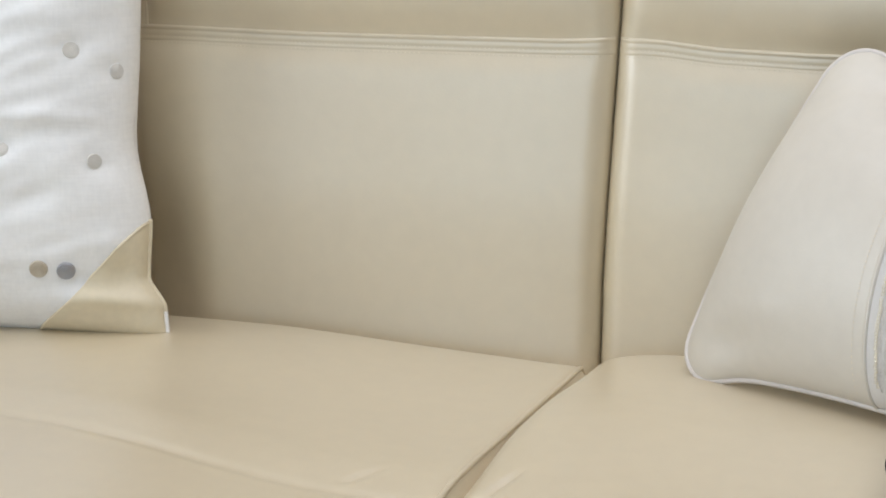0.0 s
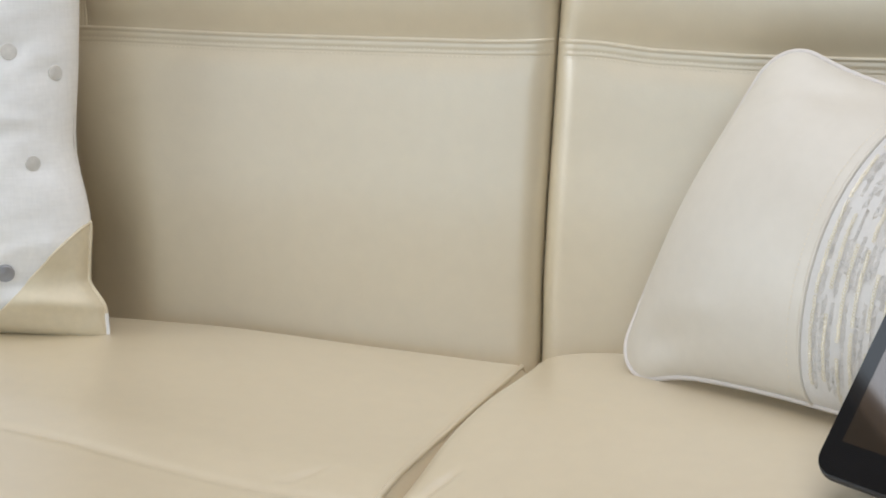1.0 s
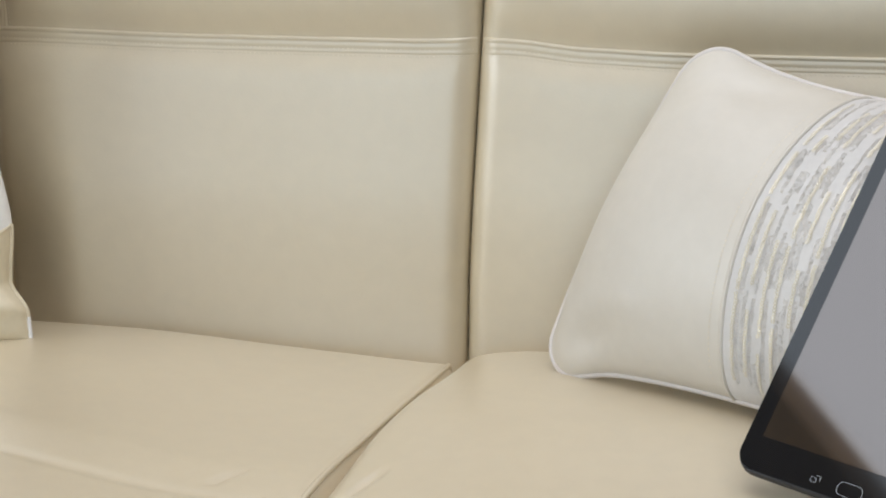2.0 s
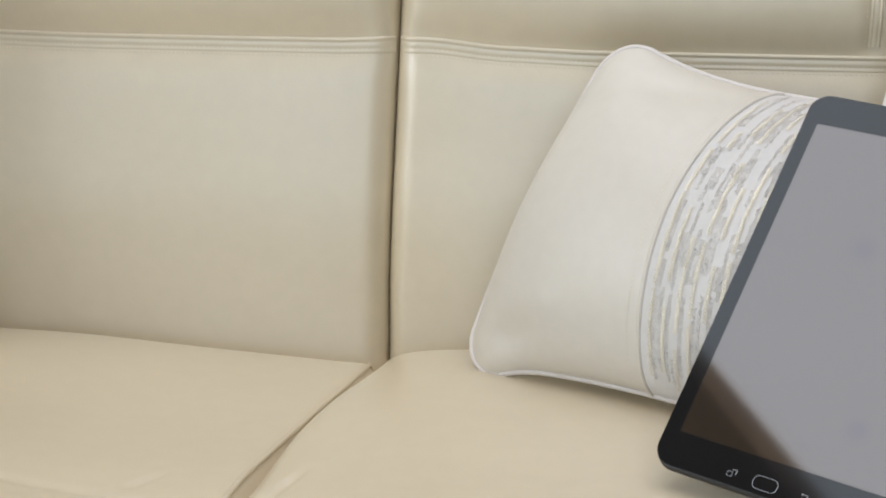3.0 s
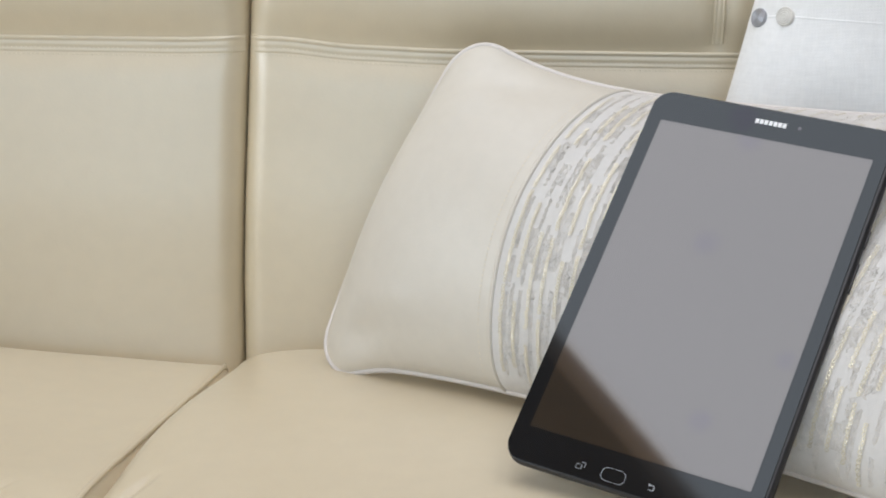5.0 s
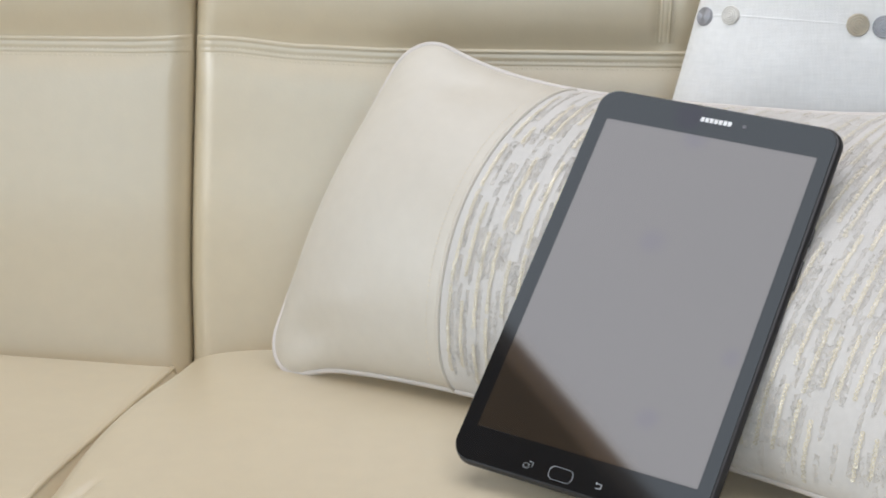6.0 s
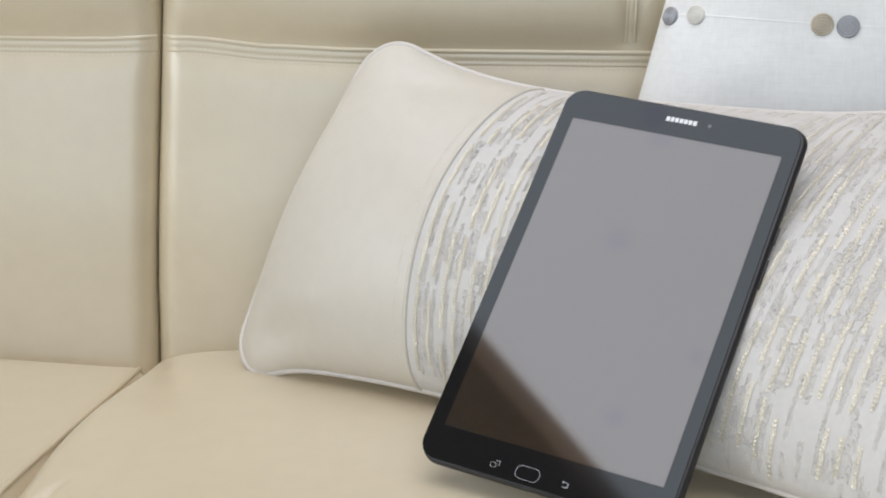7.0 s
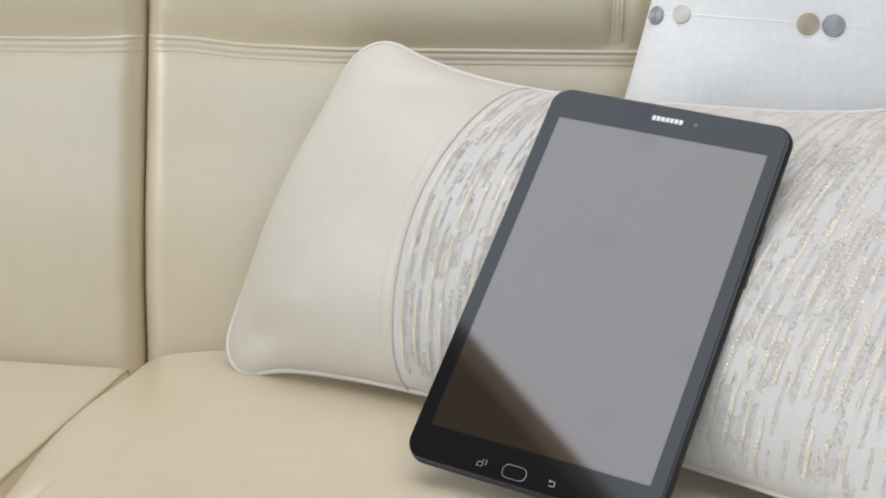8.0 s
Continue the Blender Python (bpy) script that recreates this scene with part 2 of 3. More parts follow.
for xa, xb, r in ((-0.80, GAP - 0.003, 0.013), (GAP - 0.011, 0.3, 0.026)):
    bm = bmesh.new()
    side = 1 if xa < -0.3 else -1

    def place(x, y, h, side=side):
        k = smooth(-0.64, -0.26, x) if side > 0 else smooth(0.2, -0.19, x)
        return Vector((x + shear(y) * k, y, SEAT_Z - 0.008 + h))
    slab(bm, xa, xb, 0.5, 1.26, place, Vector((0, 0, -0.14)), r, lambda x, y, xa=xa, xb=xb: seat_height(x, y, xa, xb), (190, 300))
    seat = part("seat_cushion", bm, LEATHER, sofa)
    if side > 0:
        edge = [place(xb - 0.0070, 0.55 + 0.68 * k / 60, seat_height(xb - 0.0070, 0.55 + 0.68 * k / 60, xa, xb) - 0.0006) for k in range(61)]
        part("edge_seam", tube(bmesh.new(), edge, 0.0022, 6), LEATHER, seat, "raised seam")


def seam_z(x):
    return 0.6805 + 0.005 * smooth(-0.14, -0.21, x) * smooth(-0.28, -0.225, x) + 0.0035 * smooth(-0.225, -0.28, x) + 0.002 * smooth(-0.45, -0.6, x) - 0.002 * smooth(-0.15, -0.07, x)


BACKS = ((-0.628, GAP - 0.0003, -0.612), (GAP + 0.0003, 0.184, 0.127))


def back_face(x, z, xa, xb, xs):
    u = (x - xa) / (xb - xa) * 2 - 1
    s = z - seam_z(x)
    rim_fade = 1 - abs(u) ** 10
    h = 0.010 * (1 - u ** 4) + 0.0015 * wrinkle(x, z, .7)
    h -= 0.011 * smooth(0.575, 0.435, z) + 0.028 * smooth(-0.545, -0.622, x) * smooth(0.66, 0.47, z)
    h -= 0.0055 * math.exp(-(s / 0.016) ** 2) * rim_fade
    h += 0.008 * smooth(0.0, 0.05, s) * rim_fade
    h -= 0.004 * math.exp(-((x - xs) / 0.008) ** 2) * smooth(0.0, 0.02, s)
    return h


def back_point(x, z, h):
    return Vector((x + 0.033 * max(0, z - 0.5) * math.exp(-((x - GAP) / 0.12) ** 2), BACK_Y - h + 0.06 * (z - 0.45), z))


def ribbon(bm, centre, across, out, half, ridge):
    """A sewn strip along a line: a flat band with a rounded lip on either side."""
    prof = [(-1.1, -0.003), (-1.0, 0.2 * ridge), (-0.85, 0.8 * ridge), (-0.55, 0.8 * ridge), (-0.4, 0.1 * ridge), (-0.25, 0.7 * ridge), (0.35, 0.8 * ridge), (0.5, 0.2 * ridge), (0.62, 1.5 * ridge), (0.85, 1.7 * ridge), (1.0, 0.6 * ridge), (1.1, -0.003)]
    n = len(centre) - 1
    skin(bm, [[c + across * (half * a) + out * (h * min(1, 0.3 + 9 * k / n, 0.3 + 9 * (n - k) / n)) for a, h in prof] for k, c in enumerate(centre)])
    bmesh.ops.recalc_face_normals(bm, faces=bm.faces)
    return bm


def stitches(bm, line, out, length=0.003, wide=0.0007):
    """A row of small thread stitches along a line of points."""
    for a, b in zip(line[::2], line[1::2]):
        d = (b - a).normalized()
        c = (a + b) / 2
        w = d.cross(out).normalized()
        quad = [c - d * length / 2, c - w * wide, c + d * length / 2, c + w * wide]
        vs = [bm.verts.new(q) for q in quad] + [bm.verts.new(c + out * wide)]
        for k in range(4):
            bm.faces.new((vs[k], vs[(k + 1) % 4], vs[4]))
    return bm


FRONT = Vector((0, -1, 0))
for xa, xb, xs in BACKS:
    bm = bmesh.new()
    slab(bm, xa, xb, 0.416, 0.90, back_point, Vector((0, 0.14, 0)), 0.018, lambda x, z, xa=xa, xb=xb, xs=xs: back_face(x, z, xa, xb, xs), (110, 200))
    back = part("backrest_cushion", bm, LEATHER, sofa)

    def on_back(x, z, lift=0.0, xa=xa, xb=xb, xs=xs):
        d = max(0, 0.018 - (x - xa), 0.018 - (xb - x))
        return back_point(x, z, back_face(x, z, xa, xb, xs) + lift - (0.018 - math.sqrt(0.018 ** 2 - d * d)))
    lo, hi = xa + 0.0015, xb - 0.0015
    xx = [lo + (hi - lo) * k / 90 for k in range(91)]
    part("seam_strip", ribbon(bmesh.new(), [on_back(x, seam_z(x) - 0.0012, 0.0008) for x in xx], Vector((0, 0, 1)), FRONT, 0.0062, 0.0008), LEATHER, back, "raised sewn strip")
    for dz in (-0.0086, -0.0036):
        line = [on_back(lo + (hi - lo) * k / 220, seam_z(lo + (hi - lo) * k / 220) + dz, 0.0006 if dz > -0.005 else 0.0002) for k in range(220)]
        tagged(part("stitching", stitches(bmesh.new(), line, FRONT, 0.0022, 0.0005), THREAD, back, "row of cream thread stitches"), kind="stuff")
    zz = [0.690 + 0.18 * k / 40 for k in range(41)]
    part("seam_strip", ribbon(bmesh.new(), [on_back(xs, z, 0.001) for z in zz], Vector((1, 0, 0)), FRONT, 0.0042, 0.001), LEATHER, back, "raised sewn strip")
    for dx in (-0.0066, 0.0066):
        line = [on_back(xs + dx, 0.69 + 0.18 * k / 100, 0.0004) for k in range(100)]
        tagged(part("stitching", stitches(bmesh.new(), line, FRONT, 0.0022, 0.0005), THREAD, back, "row of cream thread stitches"), kind="stuff")

bm = bmesh.new()
box(bm, -0.84, 0.34, 1.25, 1.5, 0.06, 0.86, 0.02)
box(bm, -0.84, 0.34, 0.52, 1.26, 0.06, 0.30, 0.02)
part("base", bm, LEATHER, sofa)
bm = bmesh.new()
box(bm, GAP - 0.03, GAP + 0.03, 1.215, 1.225, 0.32, 0.47, 0.002)
part("joint_strip", bm, LEATHER, sofa, "leather strip between the cushions")
for xa, xb in ((-1.12, -0.83), (0.33, 0.52)):
    bm = bmesh.new()
    box(bm, xa, xb, 0.5, 1.5, 0.06, 0.60, 0.05)
    part("arm", bm, LEATHER, sofa)
for x in (-0.98, 0.42):
    for y in (0.58, 1.42):
        bm = bmesh.new()
        box(bm, x - .025, x + .025, y - .025, y + .025, 0, 0.07, 0.004)
        part("foot", bm, WOOD, sofa)


# ---- pillows ----
def pillow_map(bl, br, tl, tr, front, back, pinch=(0.03, 0.04, 0.04), round_k=0.1, shape=(4, 4, 0.5, 5, 0.5), folds=0.0, edge=(), corner=None, hem=None, dents=()):
    """The surface of a pillow between four corners. pinch: how far the sides, the top and the bottom are drawn in;
    shape: how the bulge falls off along u and v, its power along u, how sharply the pinch ends, the power along v; edge: (v, metres) by which the right rim bends out;
    hem(u): metres by which the lower rim is lifted; dents: (u, v, width, height, metres) pressed in or out."""
    bl, br, tl, tr = map(Vector, (bl, br, tl, tr))
    nrm = (br - bl).cross(tl - bl).normalized()
    along = (br - bl).normalized()
    ea, eb, power, ex, power_v = shape

    def at(u, v, side=1, lift=0.0):
        """u, v from -1 to 1; side 1 is the front, -1 the back."""
        own = lift + sum(d * math.exp(-((u - a) / b) ** 2 - ((v - c) / e) ** 2) for a, c, b, e, d in dents) if side > 0 else lift
        low = hem(u) * ((1 - v) / 2) ** 7 if hem else 0
        w = max(0, 1 - abs(u) ** ea) ** power * max(0, 1 - abs(v) ** eb) ** power_v
        wide = max(0, u) ** 5
        if corner:
            a, b = (abs(u) - 1 + corner[0]) / corner[0], (abs(v) - 1 + corner[1]) / corner[1]
            if a > 0 and b > 0:
                u = math.copysign(1 - corner[0] + corner[0] * a * math.sqrt(1 - b * b / 2), u)
                v = math.copysign(1 - corner[1] + corner[1] * b * math.sqrt(1 - a * a / 2), v)
        uu = u * math.sqrt(1 - 0.5 * round_k * v ** 4) * (1 - pinch[0] * (1 - v * v))
        pv = pinch[2] + (pinch[1] - pinch[2]) * (v + 1) / 2
        vv = v * math.sqrt(1 - 0.5 * round_k * u ** 4) * (1 - pv * (1 - abs(u) ** ex))
        a, b = (uu + 1) / 2, (vv + 1) / 2
        p = bl.lerp(br, a).lerp(tl.lerp(tr, a), b)
        if folds:
            w *= 1 + folds * (noise.noise(Vector((u * 3 + v * 2, v * 7 - u * 3, 1.3))) + 0.45 * noise.noise(Vector((u * 7, v * 17 - u * 6, 4.3))))
        if edge and wide:
            for (v0, d0), (v1, d1) in zip(edge, edge[1:]):
                if v0 <= v <= v1:
                    p = p + along * ((d0 + (d1 - d0) * smooth(v0, v1, v)) * wide)
                    break
        p.z += low
        return p + nrm * (side * w * (front if side > 0 else back) + own)
    return at


def spread(lo, hi, n):
    """Even steps, closer together near the rims at -1 and 1."""
    return [math.sin(math.pi / 2 * (lo + (hi - lo) * k / n)) for k in range(n + 1)]


def pillow_panel(at, u0, u1, v0, v1, side=1, n=40, lift=0.0):
    bm = bmesh.new()
    a, b = math.asin(u0) / (math.pi / 2), math.asin(u1) / (math.pi / 2)
    c, d = math.asin(v0) / (math.pi / 2), math.asin(v1) / (math.pi / 2)
    skin(bm, [[at(u, v, side, lift) for v in spread(c, d, n)] for u in spread(a, b, n)], flip=side < 0)
    return bm


def rim(at, n=40):
    e = spread(-1, 1, n)
    return [at(u, -1) for u in e[:-1]] + [at(1, v) for v in e[:-1]] + [at(-u, 1) for u in e[:-1]] + [at(-1, -v) for v in e[:-1]]


def surface_frame(at, u, v, lift=0.0):
    """A pose on a pillow's front: x along u, y along v, z out of the cloth."""
    e = 0.01
    p = at(u, v, 1, lift)
    du = (at(u + e, v) - at(u - e, v)).normalized()
    dv = at(u, v + e) - at(u, v - e)
    out = du.cross(dv).normalized()
    m = Matrix((du, out.cross(du), out)).transposed().to_4x4()
    m.translation = p
    return m


# lumbar pillow with the sequin band
LUMBAR_DENTS = ((-0.84, -0.80, 0.07, 0.10, -0.0045), (-0.72, -0.62, 0.06, 0.10, 0.002), (-0.70, 0.80, 0.12, 0.09, -0.004), (-0.80, 0.62, 0.05, 0.16, 0.0015), (-0.60, 0.25, 0.10, 0.30, 0.0012))
LUMBAR = pillow_map((-0.1565, 1.092, 0.4578), (0.3085, 0.722, 0.432), (-0.0497, 1.130, 0.6995), (0.395, 1.062, 0.6817), 0.065, 0.02, (-0.059, 0.291, 0.161), -0.086, (5.07, 1.94, 0.753, 3.19, 0.625), corner=(0.13, 0.26), hem=lambda u: 0.0052 * smooth(-0.93, -0.76, u) - 0.0015 * smooth(-0.8, -0.95, u), dents=LUMBAR_DENTS)
lumbar = thing("lumbar_pillow", "ivory leather lumbar pillow with a sequin band, leaning back", "pillow")
BAND_U, BAND_END = -0.441, 0.90
part("front_panel", pillow_panel(LUMBAR, -1, BAND_U, -1, 1, n=90), PILLOW_LEATHER, lumbar)
band = part("sequin_band", pillow_panel(LUMBAR, BAND_U, BAND_END, -1, 1), BAND, lumbar, "white woven band with silver thread")
part("front_panel", pillow_panel(LUMBAR, BAND_END, 1, -1, 1), PILLOW_LEATHER, lumbar)
part("back_panel", pillow_panel(LUMBAR, -1, 1, -1, 1, -1), PILLOW_LEATHER, lumbar)
part("piping", tube(bmesh.new(), rim(LUMBAR), 0.0024, 8, True), PIPING, lumbar, "white piping")
for ue, sgn in ((BAND_U, -1), (BAND_END, 1)):
    part("band_seam", tube(bmesh.new(), [LUMBAR(ue, v, 1, -0.0002) for v in spread(-1, 1, 60)], 0.0016, 6), PILLOW_LEATHER, lumbar, "raised leather seam")
    line = [LUMBAR(ue + sgn * 0.032, -0.96 + 1.92 * k / 130, 1, 0.0002) for k in range(130)]
    bm = bmesh.new()
    for k in range(0, 129, 2):
        stitches(bm, line[k:k + 2], (line[k] - LUMBAR(ue, -0.96 + 1.92 * k / 130, -1)).normalized(), 0.0024, 0.0005)
    tagged(part("stitching", bm, THREAD, lumbar, "row of cream thread stitches"), kind="stuff")


def sequin(bm, m, r):
    """A small cupped ring."""
    n, prof = 8, ((0.52, 0.05), (0.72, 0.0), (1.0, 0.14))
    rings = [[bm.verts.new(m @ Vector((r * a * math.cos(k * math.tau / n), r * a * math.sin(k * math.tau / n), r * h))) for k in range(n)] for a, h in prof]
    for a, b in zip(rings, rings[1:]):
        for k in range(n):
            bm.faces.new((a[k], b[k], b[(k + 1) % n], a[(k + 1) % n]))


def slanted(u, v):
    """The rows lean over towards the pillow's far end."""
    return min(u + 0.17 * smooth(-0.1, 0.35, u) * v + 0.03 * v * v * smooth(-0.3, 0.2, u), BAND_END - 0.01)


rng = random.Random(5)
TALL = 0.255
row_u = BAND_U + 0.03
threads = bmesh.new()


def thread_patch(bm, u0, u1, v0, v1):
    """Close rows of short zigzag stitches."""
    w, k = v0, 0
    while w < v1:
        for j in range(5):
            if rng.random() < 0.62:
                uu = u0 + (u1 - u0) * (j + rng.uniform(0.1, 0.9)) / 5
                m = surface_frame(LUMBAR, slanted(uu, w), w + rng.uniform(-0.004, 0.004), 0.0003) @ pose(0, 0, 0, rng.uniform(-10, 10), rng.uniform(-10, 10), 90 + (24 if (j + k) % 2 else -24) + rng.uniform(-15, 15))
                lx, ly = rng.uniform(0.0003, 0.00065), rng.uniform(0.00007, 0.00013)
                bm.faces.new([bm.verts.new(m @ Vector(p)) for p in ((-lx, -ly, 0), (lx, -ly, 0), (lx, ly, 0.0002), (-lx, ly, 0.0002))])
        w += 0.00075 / TALL * 2
        k += 1


while row_u < BAND_END - 0.02:
    v = -0.985 + rng.random() * 0.15
    while v < 0.95:
        top = min(v + rng.uniform(0.12, 0.55), 0.985)
        if rng.random() < 0.86:
            bm = bmesh.new()
            w = v
            while w < top:
                m = surface_frame(LUMBAR, slanted(row_u, w) + rng.uniform(-0.0015, 0.0015), w, 0.0008) @ pose(0, 0, 0, rng.uniform(-6, 6), rng.uniform(-8, 8), rng.uniform(0, 60))
                sequin(bm, m, 0.00135)
                w += 0.0024 / TALL * 2
            part("sequin_strand", bm, SEQUIN, band, "strand of cream gold ring sequins")["kind"] = "stuff"
        v = top + rng.uniform(0.02, 0.16)
    for side in (0.006, 0.018):
        v = -0.985 + rng.random() * 0.15
        while v < 0.96:
            top = min(v + rng.uniform(0.10, 0.45), 0.985)
            if rng.random() < 0.9:
                thread_patch(threads, row_u + side, row_u + side + 0.009 + 0.004 * rng.random(), v, top)
            v = top + rng.uniform(0.01, 0.2)
    row_u += rng.uniform(0.031, 0.038)
tagged(part("silver_stitching", threads, SILVER, band, "patches of silver grey thread"), kind="stuff")


def button(parent, at, u, v, r, mat, label, spiral=True):
    """A domed button with ring grooves, pulled a little into the cloth."""
    bm = bmesh.new()
    prof = [(1.0, -0.15), (1.0, 0.12), (0.93, 0.22)]
    prof += [(0.9 - 0.9 * k / 16, 0.22 + 0.10 * (k / 16) + (0.05 * math.cos(k * math.pi / 2) if spiral else 0)) for k in range(16)]
    m = surface_frame(at, u, v, 0.0004)
    n = 24
    rings = [[m @ Vector((r * a * math.cos(k * math.tau / n), r * a * math.sin(k * math.tau / n), r * h)) for k in range(n)] for a, h in prof]
    vs = skin(bm, rings, False, True)
    bm.faces.new(vs[-1])
    bmesh.ops.recalc_face_normals(bm, faces=bm.faces)
    return part("button", bm, mat, parent, label)


def tuck(parent, at, u0, u1, v0, v1):
    line = [at(u0 + (u1 - u0) * k / 60, v0 + (v1 - v0) * k / 60, 1, -0.0015) for k in range(61)]
    return part("tuck", tube(bmesh.new(), line, 0.0017, 10), LINEN, parent)


# white pillow behind the lumbar pillow
RIGHT_DENTS = ((-0.93, 0.336, 0.06, 0.04, -0.002), (-0.385, 0.31, 0.09, 0.05, -0.0025), (-0.65, 0.15, 0.12, 0.10, 0.002))
RIGHT = pillow_map((0.074, 1.13, 0.46), (0.47, 1.1, 0.46), (0.172, 1.148, 0.84), (0.56, 1.12, 0.84), 0.045, 0.02, (0.03, 0.04, 0.04), 0.1, (4, 4, 0.5, 5, 0.5), dents=RIGHT_DENTS)
right = thing("button_pillow", "white linen pillow with paired buttons, standing against the backrest", "pillow", "button pillows")
part("front_panel", pillow_panel(RIGHT, -1, 1, -1, 1, n=90), LINEN, right)
part("back_panel", pillow_panel(RIGHT, -1, 1, -1, 1, -1), LINEN, right)

LEFT_DENTS = ((0.95, -0.765, 0.045, 0.06, -0.006), (0.90, -0.86, 0.10, 0.03, 0.004), (0.84, -0.80, 0.06, 0.04, -0.004), (0.93, -0.66, 0.03, 0.06, 0.003),
              (0.83, 0.043, 0.05, 0.05, -0.004), (0.96, -0.023, 0.03, 0.04, -0.003), (0.9, -0.353, 0.05, 0.05, -0.004), (0.607, -0.323, 0.05, 0.05, -0.004), (0.76, -0.20, 0.20, 0.03, 0.003))
LEFT = pillow_map((-1.02, 1.03, 0.458), (-0.577, 1.082, 0.458), (-1.02, 1.09, 0.87), (-0.579, 1.125, 0.87), 0.06, 0.06, (0.0, 0.01, 0.01), 0, (4, 4, 0.5, 5, 0.5), 0.085, ((-1.0, 0.027), (-0.89, 0.025), (-0.77, 0.0105), (-0.6, 0.012), (-0.25, -0.002), (0.09, 0.0), (1, 0.0)), dents=LEFT_DENTS)
left = thing("button_pillow", "white linen pillow with buttons and a beige leather corner", "pillow", "button pillows")
part("front_panel", pillow_panel(LEFT, -1, 1, -1, 1, n=200), LINEN, left)
part("back_panel", pillow_panel(LEFT, -1, 1, -1, 1, -1), LINEN, left)
CORNER, DIAG_A, DIAG_B = (1, -1), (1, -0.57), (0.66, -1)
bm = bmesh.new()


def on_corner(s, w, lift):
    bow = 0.02 * math.sin(math.pi * s)
    d = (DIAG_A[0] + (DIAG_B[0] - DIAG_A[0]) * s + bow, DIAG_A[1] + (DIAG_B[1] - DIAG_A[1]) * s - bow)
    return LEFT(CORNER[0] + (d[0] - CORNER[0]) * w, CORNER[1] + (d[1] - CORNER[1]) * w, 1, lift)


skin(bm, [[on_corner(0.5 - 0.5 * math.cos(math.pi * s / 48), 0.01 + 0.99 * w / 120, 0.0014 + 0.0024 * min(w, 24) / 24 * min(s, 10, 48 - s) / 10) for w in range(121)] for s in range(49)])
bmesh.ops.recalc_face_normals(bm, faces=bm.faces)
part("leather_corner", bm, BEIGE, left, "beige leather corner patch")
part("corner_seam", tube(bmesh.new(), [on_corner(s / 30, 1.0, 0.0022) for s in range(31)], 0.0014, 6), BEIGE, left, "folded leather seam")
part("corner_edge", tube(bmesh.new(), [LEFT(1.0, -0.91 + 0.35 * k / 30, 1, 0.0004) for k in range(31)], 0.0021, 6), BEIGE, left, "beige leather edge")
part("rim_tape", tube(bmesh.new(), [LEFT(1.0, -0.985 + 0.085 * k / 12, 1, 0.0004) for k in range(13)], 0.0022, 8), LINEN, left, "strip of white tape")
button(left, LEFT, 0.83, 0.043, 0.0062, SHELL, "pearl grey button")
button(left, LEFT, 0.96, -0.023, 0.0058, SHELL, "pearl grey button")
button(left, LEFT, 0.9, -0.353, 0.0058, SHELL, "pearl grey button")
button(left, LEFT, 0.607, -0.323, 0.0058, SHELL, "pearl grey button")
button(left, LEFT, 0.72, -0.753, 0.0068, BRONZE, "bronze button with ring grooves")
button(left, LEFT, 0.8, -0.757, 0.007, PEWTER, "grey button with ring grooves")
button(right, RIGHT, -0.97, 0.333, 0.0068, PEWTER, "grey button with ring grooves")
button(right, RIGHT, -0.883, 0.34, 0.0068, SHELL, "pearl grey button")
button(right, RIGHT, -0.433, 0.313, 0.0078, BRONZE, "bronze button with ring grooves")
button(right, RIGHT, -0.34, 0.307, 0.0078, PEWTER, "grey button with ring grooves")
tuck(right, RIGHT, -0.97, -0.883, 0.333, 0.34)
tuck(right, RIGHT, -0.883, -0.433, 0.34, 0.313)
tuck(right, RIGHT, -0.433, -0.34, 0.313, 0.307)
tuck(right, RIGHT, -0.34, 0.99, 0.307, 0.287)

# ---- tablet ----
TL, TU, TV = Vector((0.073, 1.0, 0.654)), Vector((0.888, -0.447, -0.110)).normalized(), Vector((-0.361, -0.528, -0.769))
TV = (TV - TU * TV.dot(TU)).normalized()
TN = TV.cross(TU).normalized()
if TN.y > 0:
    TN = -TN
TABLET = Matrix((( *TU, 0), (*-TV, 0), (*TN, 0), (0, 0, 0, 1))).transposed()
TABLET.translation = TL + TU * 0.0690 + TV * 0.1087
tablet = thing("tablet", "black tablet computer with an unlit screen, leaning on the lumbar pillow", "tablet")
tablet.matrix_world = TABLET


def round_rect(w, h, r, n=8):
    out = []
    for cx, cy, a in ((w / 2 - r, h / 2 - r, 0), (-w / 2 + r, h / 2 - r, 90), (-w / 2 + r, -h / 2 + r, 180), (w / 2 - r, -h / 2 + r, 270)):
        out += [(cx + r * math.cos(radians(a + 90 * k / n)), cy + r * math.sin(radians(a + 90 * k / n))) for k in range(n + 1)]
    return out


def plate(w, h, r, layers):
    """A rounded plate built of outlines: (inset, z, shift along x) from the front to the back."""
    bm = bmesh.new()
    rings = []
    for inset, z, *dx in layers:
        rings.append([bm.verts.new((x + sum(dx), y, z)) for x, y in round_rect(w - 2 * inset, h - 2 * inset, max(0.0005, r - inset))])
    k = len(rings[0])
    for a, b in zip(rings, rings[1:]):
        for j in range(k):
            bm.faces.new((a[j], b[j], b[(j + 1) % k], a[(j + 1) % k]))
    bm.faces.new(rings[0])
    bm.faces.new(rings[-1][::-1])
    return bm


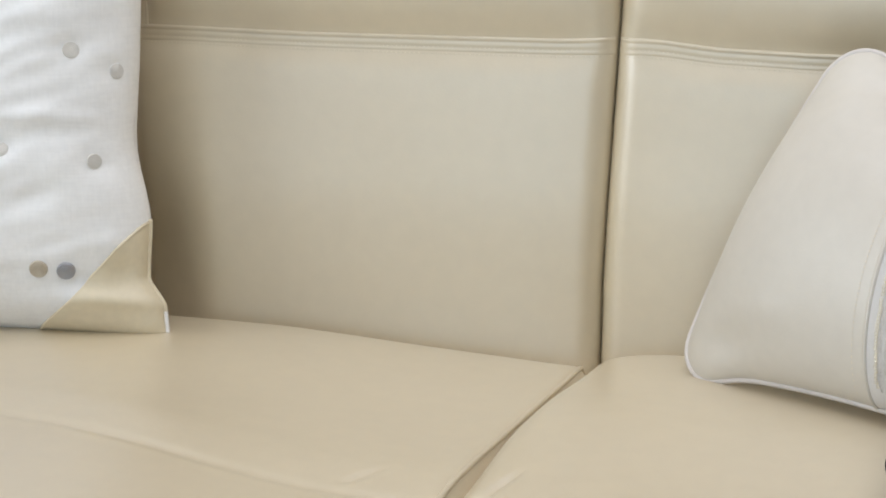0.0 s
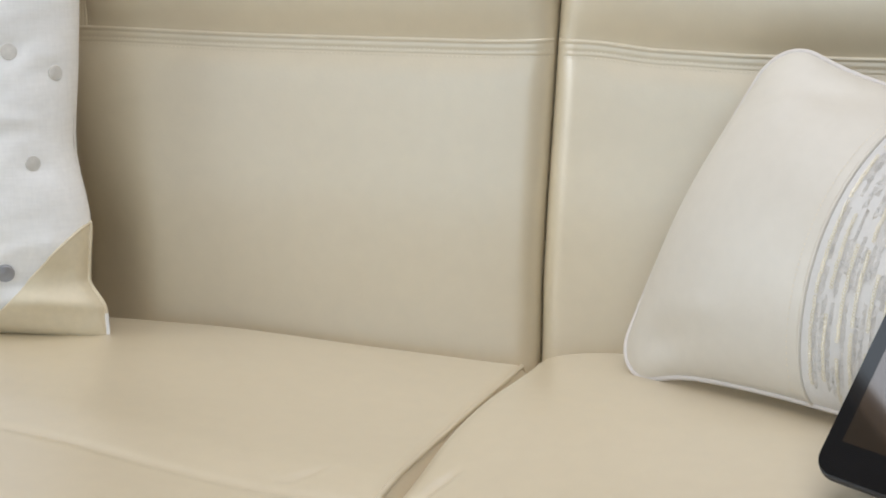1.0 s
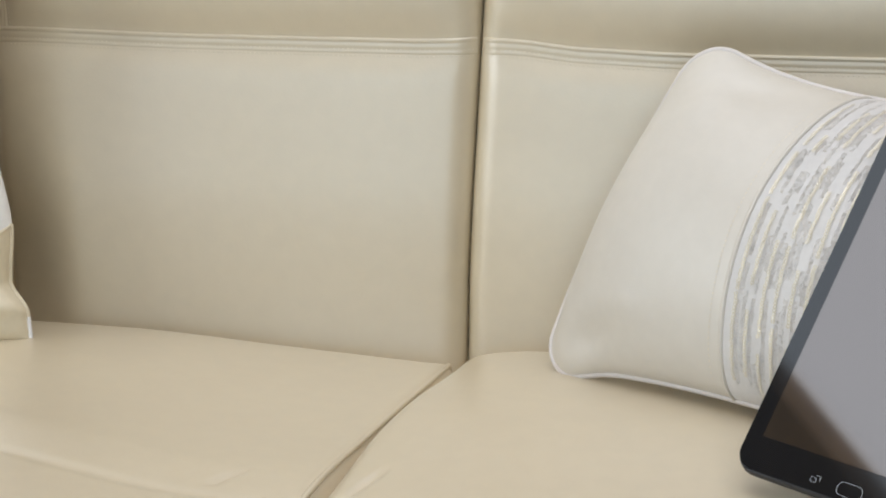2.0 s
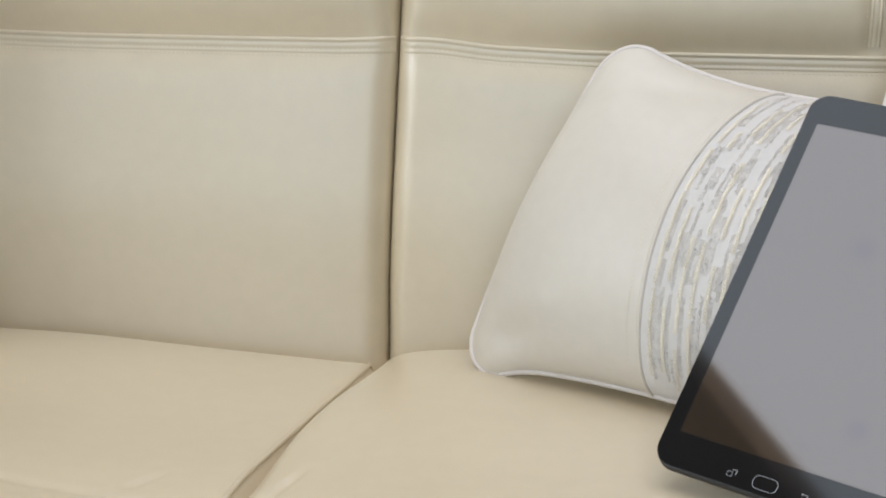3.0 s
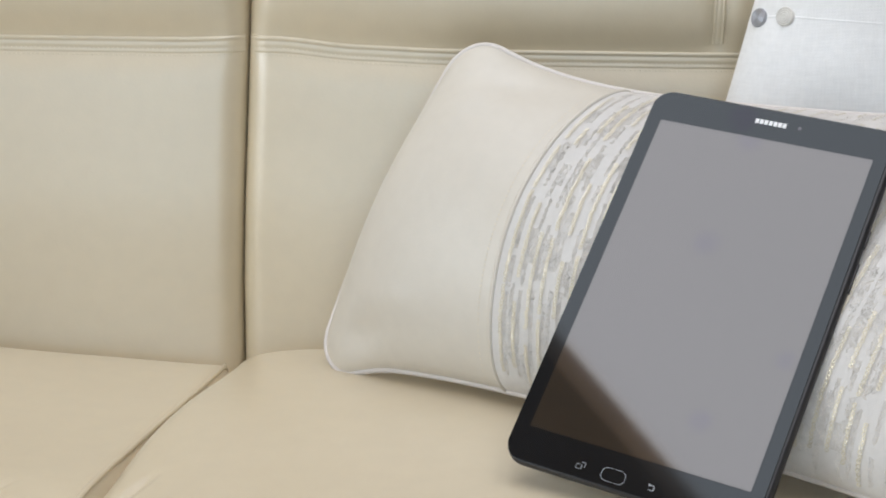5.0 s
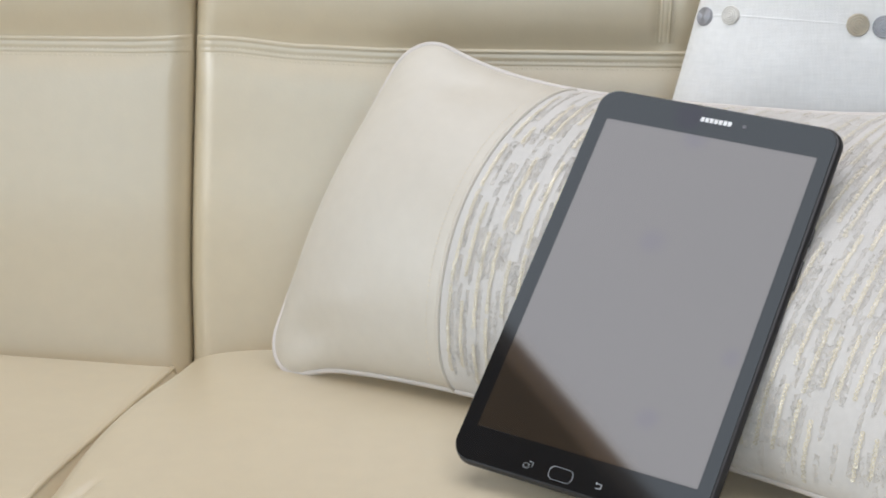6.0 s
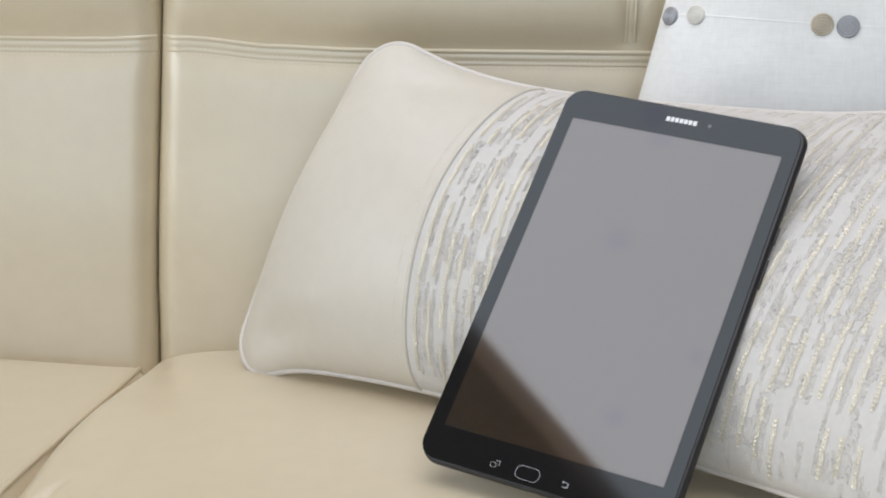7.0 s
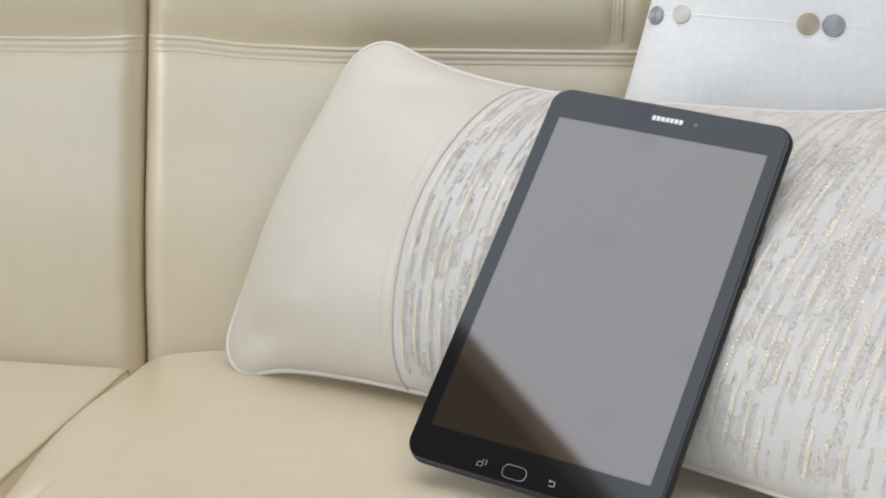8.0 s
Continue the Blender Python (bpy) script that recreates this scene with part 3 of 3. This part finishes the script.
part("housing", plate(0.1574, 0.2640, 0.0130, [(0.0021, -0.0002, -0.0017), (0.0019, 0.0, -0.0016), (0.0011, -0.0005, -0.0009), (0.0004, -0.0017, -0.0003), (0, -0.0035), (0.0006, -0.0058), (0.004, -0.0082)]), BLACK_PLASTIC, tablet, "matt black rounded housing")
part("front_glass", plate(0.1534, 0.2602, 0.0112, [(0.0002, 0.0004, -0.0017), (0, 0.0002, -0.0017), (0, -0.0005, -0.0017)]), BLACK_GLASS, tablet, "glossy black glass bezel", smooth=False)
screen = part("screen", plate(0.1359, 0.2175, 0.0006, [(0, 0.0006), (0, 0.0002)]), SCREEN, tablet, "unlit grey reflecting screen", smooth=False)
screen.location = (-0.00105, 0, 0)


def outline(pts, wide, z=0.0006):
    """A thin printed line along a closed outline."""
    bm = bmesh.new()
    n = len(pts)
    mid = Vector((sum(p[0] for p in pts) / n, sum(p[1] for p in pts) / n))
    a = [bm.verts.new((*p, z)) for p in pts]
    b = [bm.verts.new((*(Vector(p) + (mid - Vector(p)).normalized() * wide), z)) for p in pts]
    for k in range(n):
        bm.faces.new((a[k], a[(k + 1) % n], b[(k + 1) % n], b[k]))
    bmesh.ops.recalc_face_normals(bm, faces=bm.faces)
    return bm


def at_xy(pts, x, y):
    return [(a + x, b + y) for a, b in pts]


def bars(rects, z=0.0006):
    bm = bmesh.new()
    for x0, x1, y0, y1 in rects:
        box(bm, x0, x1, y0, y1, z - 0.0003, z)
    return bm


BOTTOM = -0.1232
home = part("home_button", plate(0.0142, 0.0076, 0.0032, [(0, 0.0006), (0, 0.0002)]), BLACK_GLASS, tablet, "black oblong home button", smooth=False)
home.location = (-0.0098, BOTTOM, 0)
part("home_ring", outline(at_xy(round_rect(0.0148, 0.0082, 0.0035), -0.0098, BOTTOM), 0.0003, 0.0007), MARK, tablet, "thin silver ring")
bm = outline(at_xy(round_rect(0.0034, 0.0030, 0.0004, 2), -0.0313, BOTTOM - 0.0004), 0.0003)
bm2 = bars([(-0.0304, -0.0276, BOTTOM + 0.0023, BOTTOM + 0.0026), (-0.0279, -0.0276, BOTTOM - 0.0004, BOTTOM + 0.0026)])
part("recents_mark", bm, MARK, tablet, "pale printed mark", smooth=False)
part("recents_mark", bm2, MARK, tablet, "pale printed mark", smooth=False)
x = 0.0135
part("back_mark", bars([(x - 0.0022, x + 0.0010, BOTTOM + 0.0011, BOTTOM + 0.0015), (x - 0.0016, x + 0.0012, BOTTOM - 0.0017, BOTTOM - 0.0013), (x + 0.0012, x + 0.0017, BOTTOM - 0.0015, BOTTOM + 0.0013), (x - 0.0020, x - 0.0015, BOTTOM + 0.0006, BOTTOM + 0.0011), (x - 0.0020, x - 0.0015, BOTTOM + 0.0015, BOTTOM + 0.0020)]), MARK, tablet, "pale printed mark", smooth=False)
TOP = 0.1207
for k in range(7):
    part("maker_mark", bars([(-0.0104 + k * 0.00292, -0.0104 + k * 0.00292 + 0.0023, TOP - 0.0016, TOP + 0.0016)]), PRINT, tablet, "pale printed bar", smooth=False)
bm = bmesh.new()
bmesh.ops.create_circle(bm, cap_ends=True, radius=0.0013, segments=20, matrix=Matrix.Translation((0.0178, TOP, 0.0006)))
part("front_lens", bm, LENS, tablet, "small round sensor lens", smooth=False)
for y0, y1 in ((0.052, 0.064), (0.022, 0.042)):
    bm = bmesh.new()
    box(bm, 0.0778, 0.0794, y0, y1, -0.0046, -0.0026, 0.0005)
    part("side_button", bm, BLACK_PLASTIC, tablet)
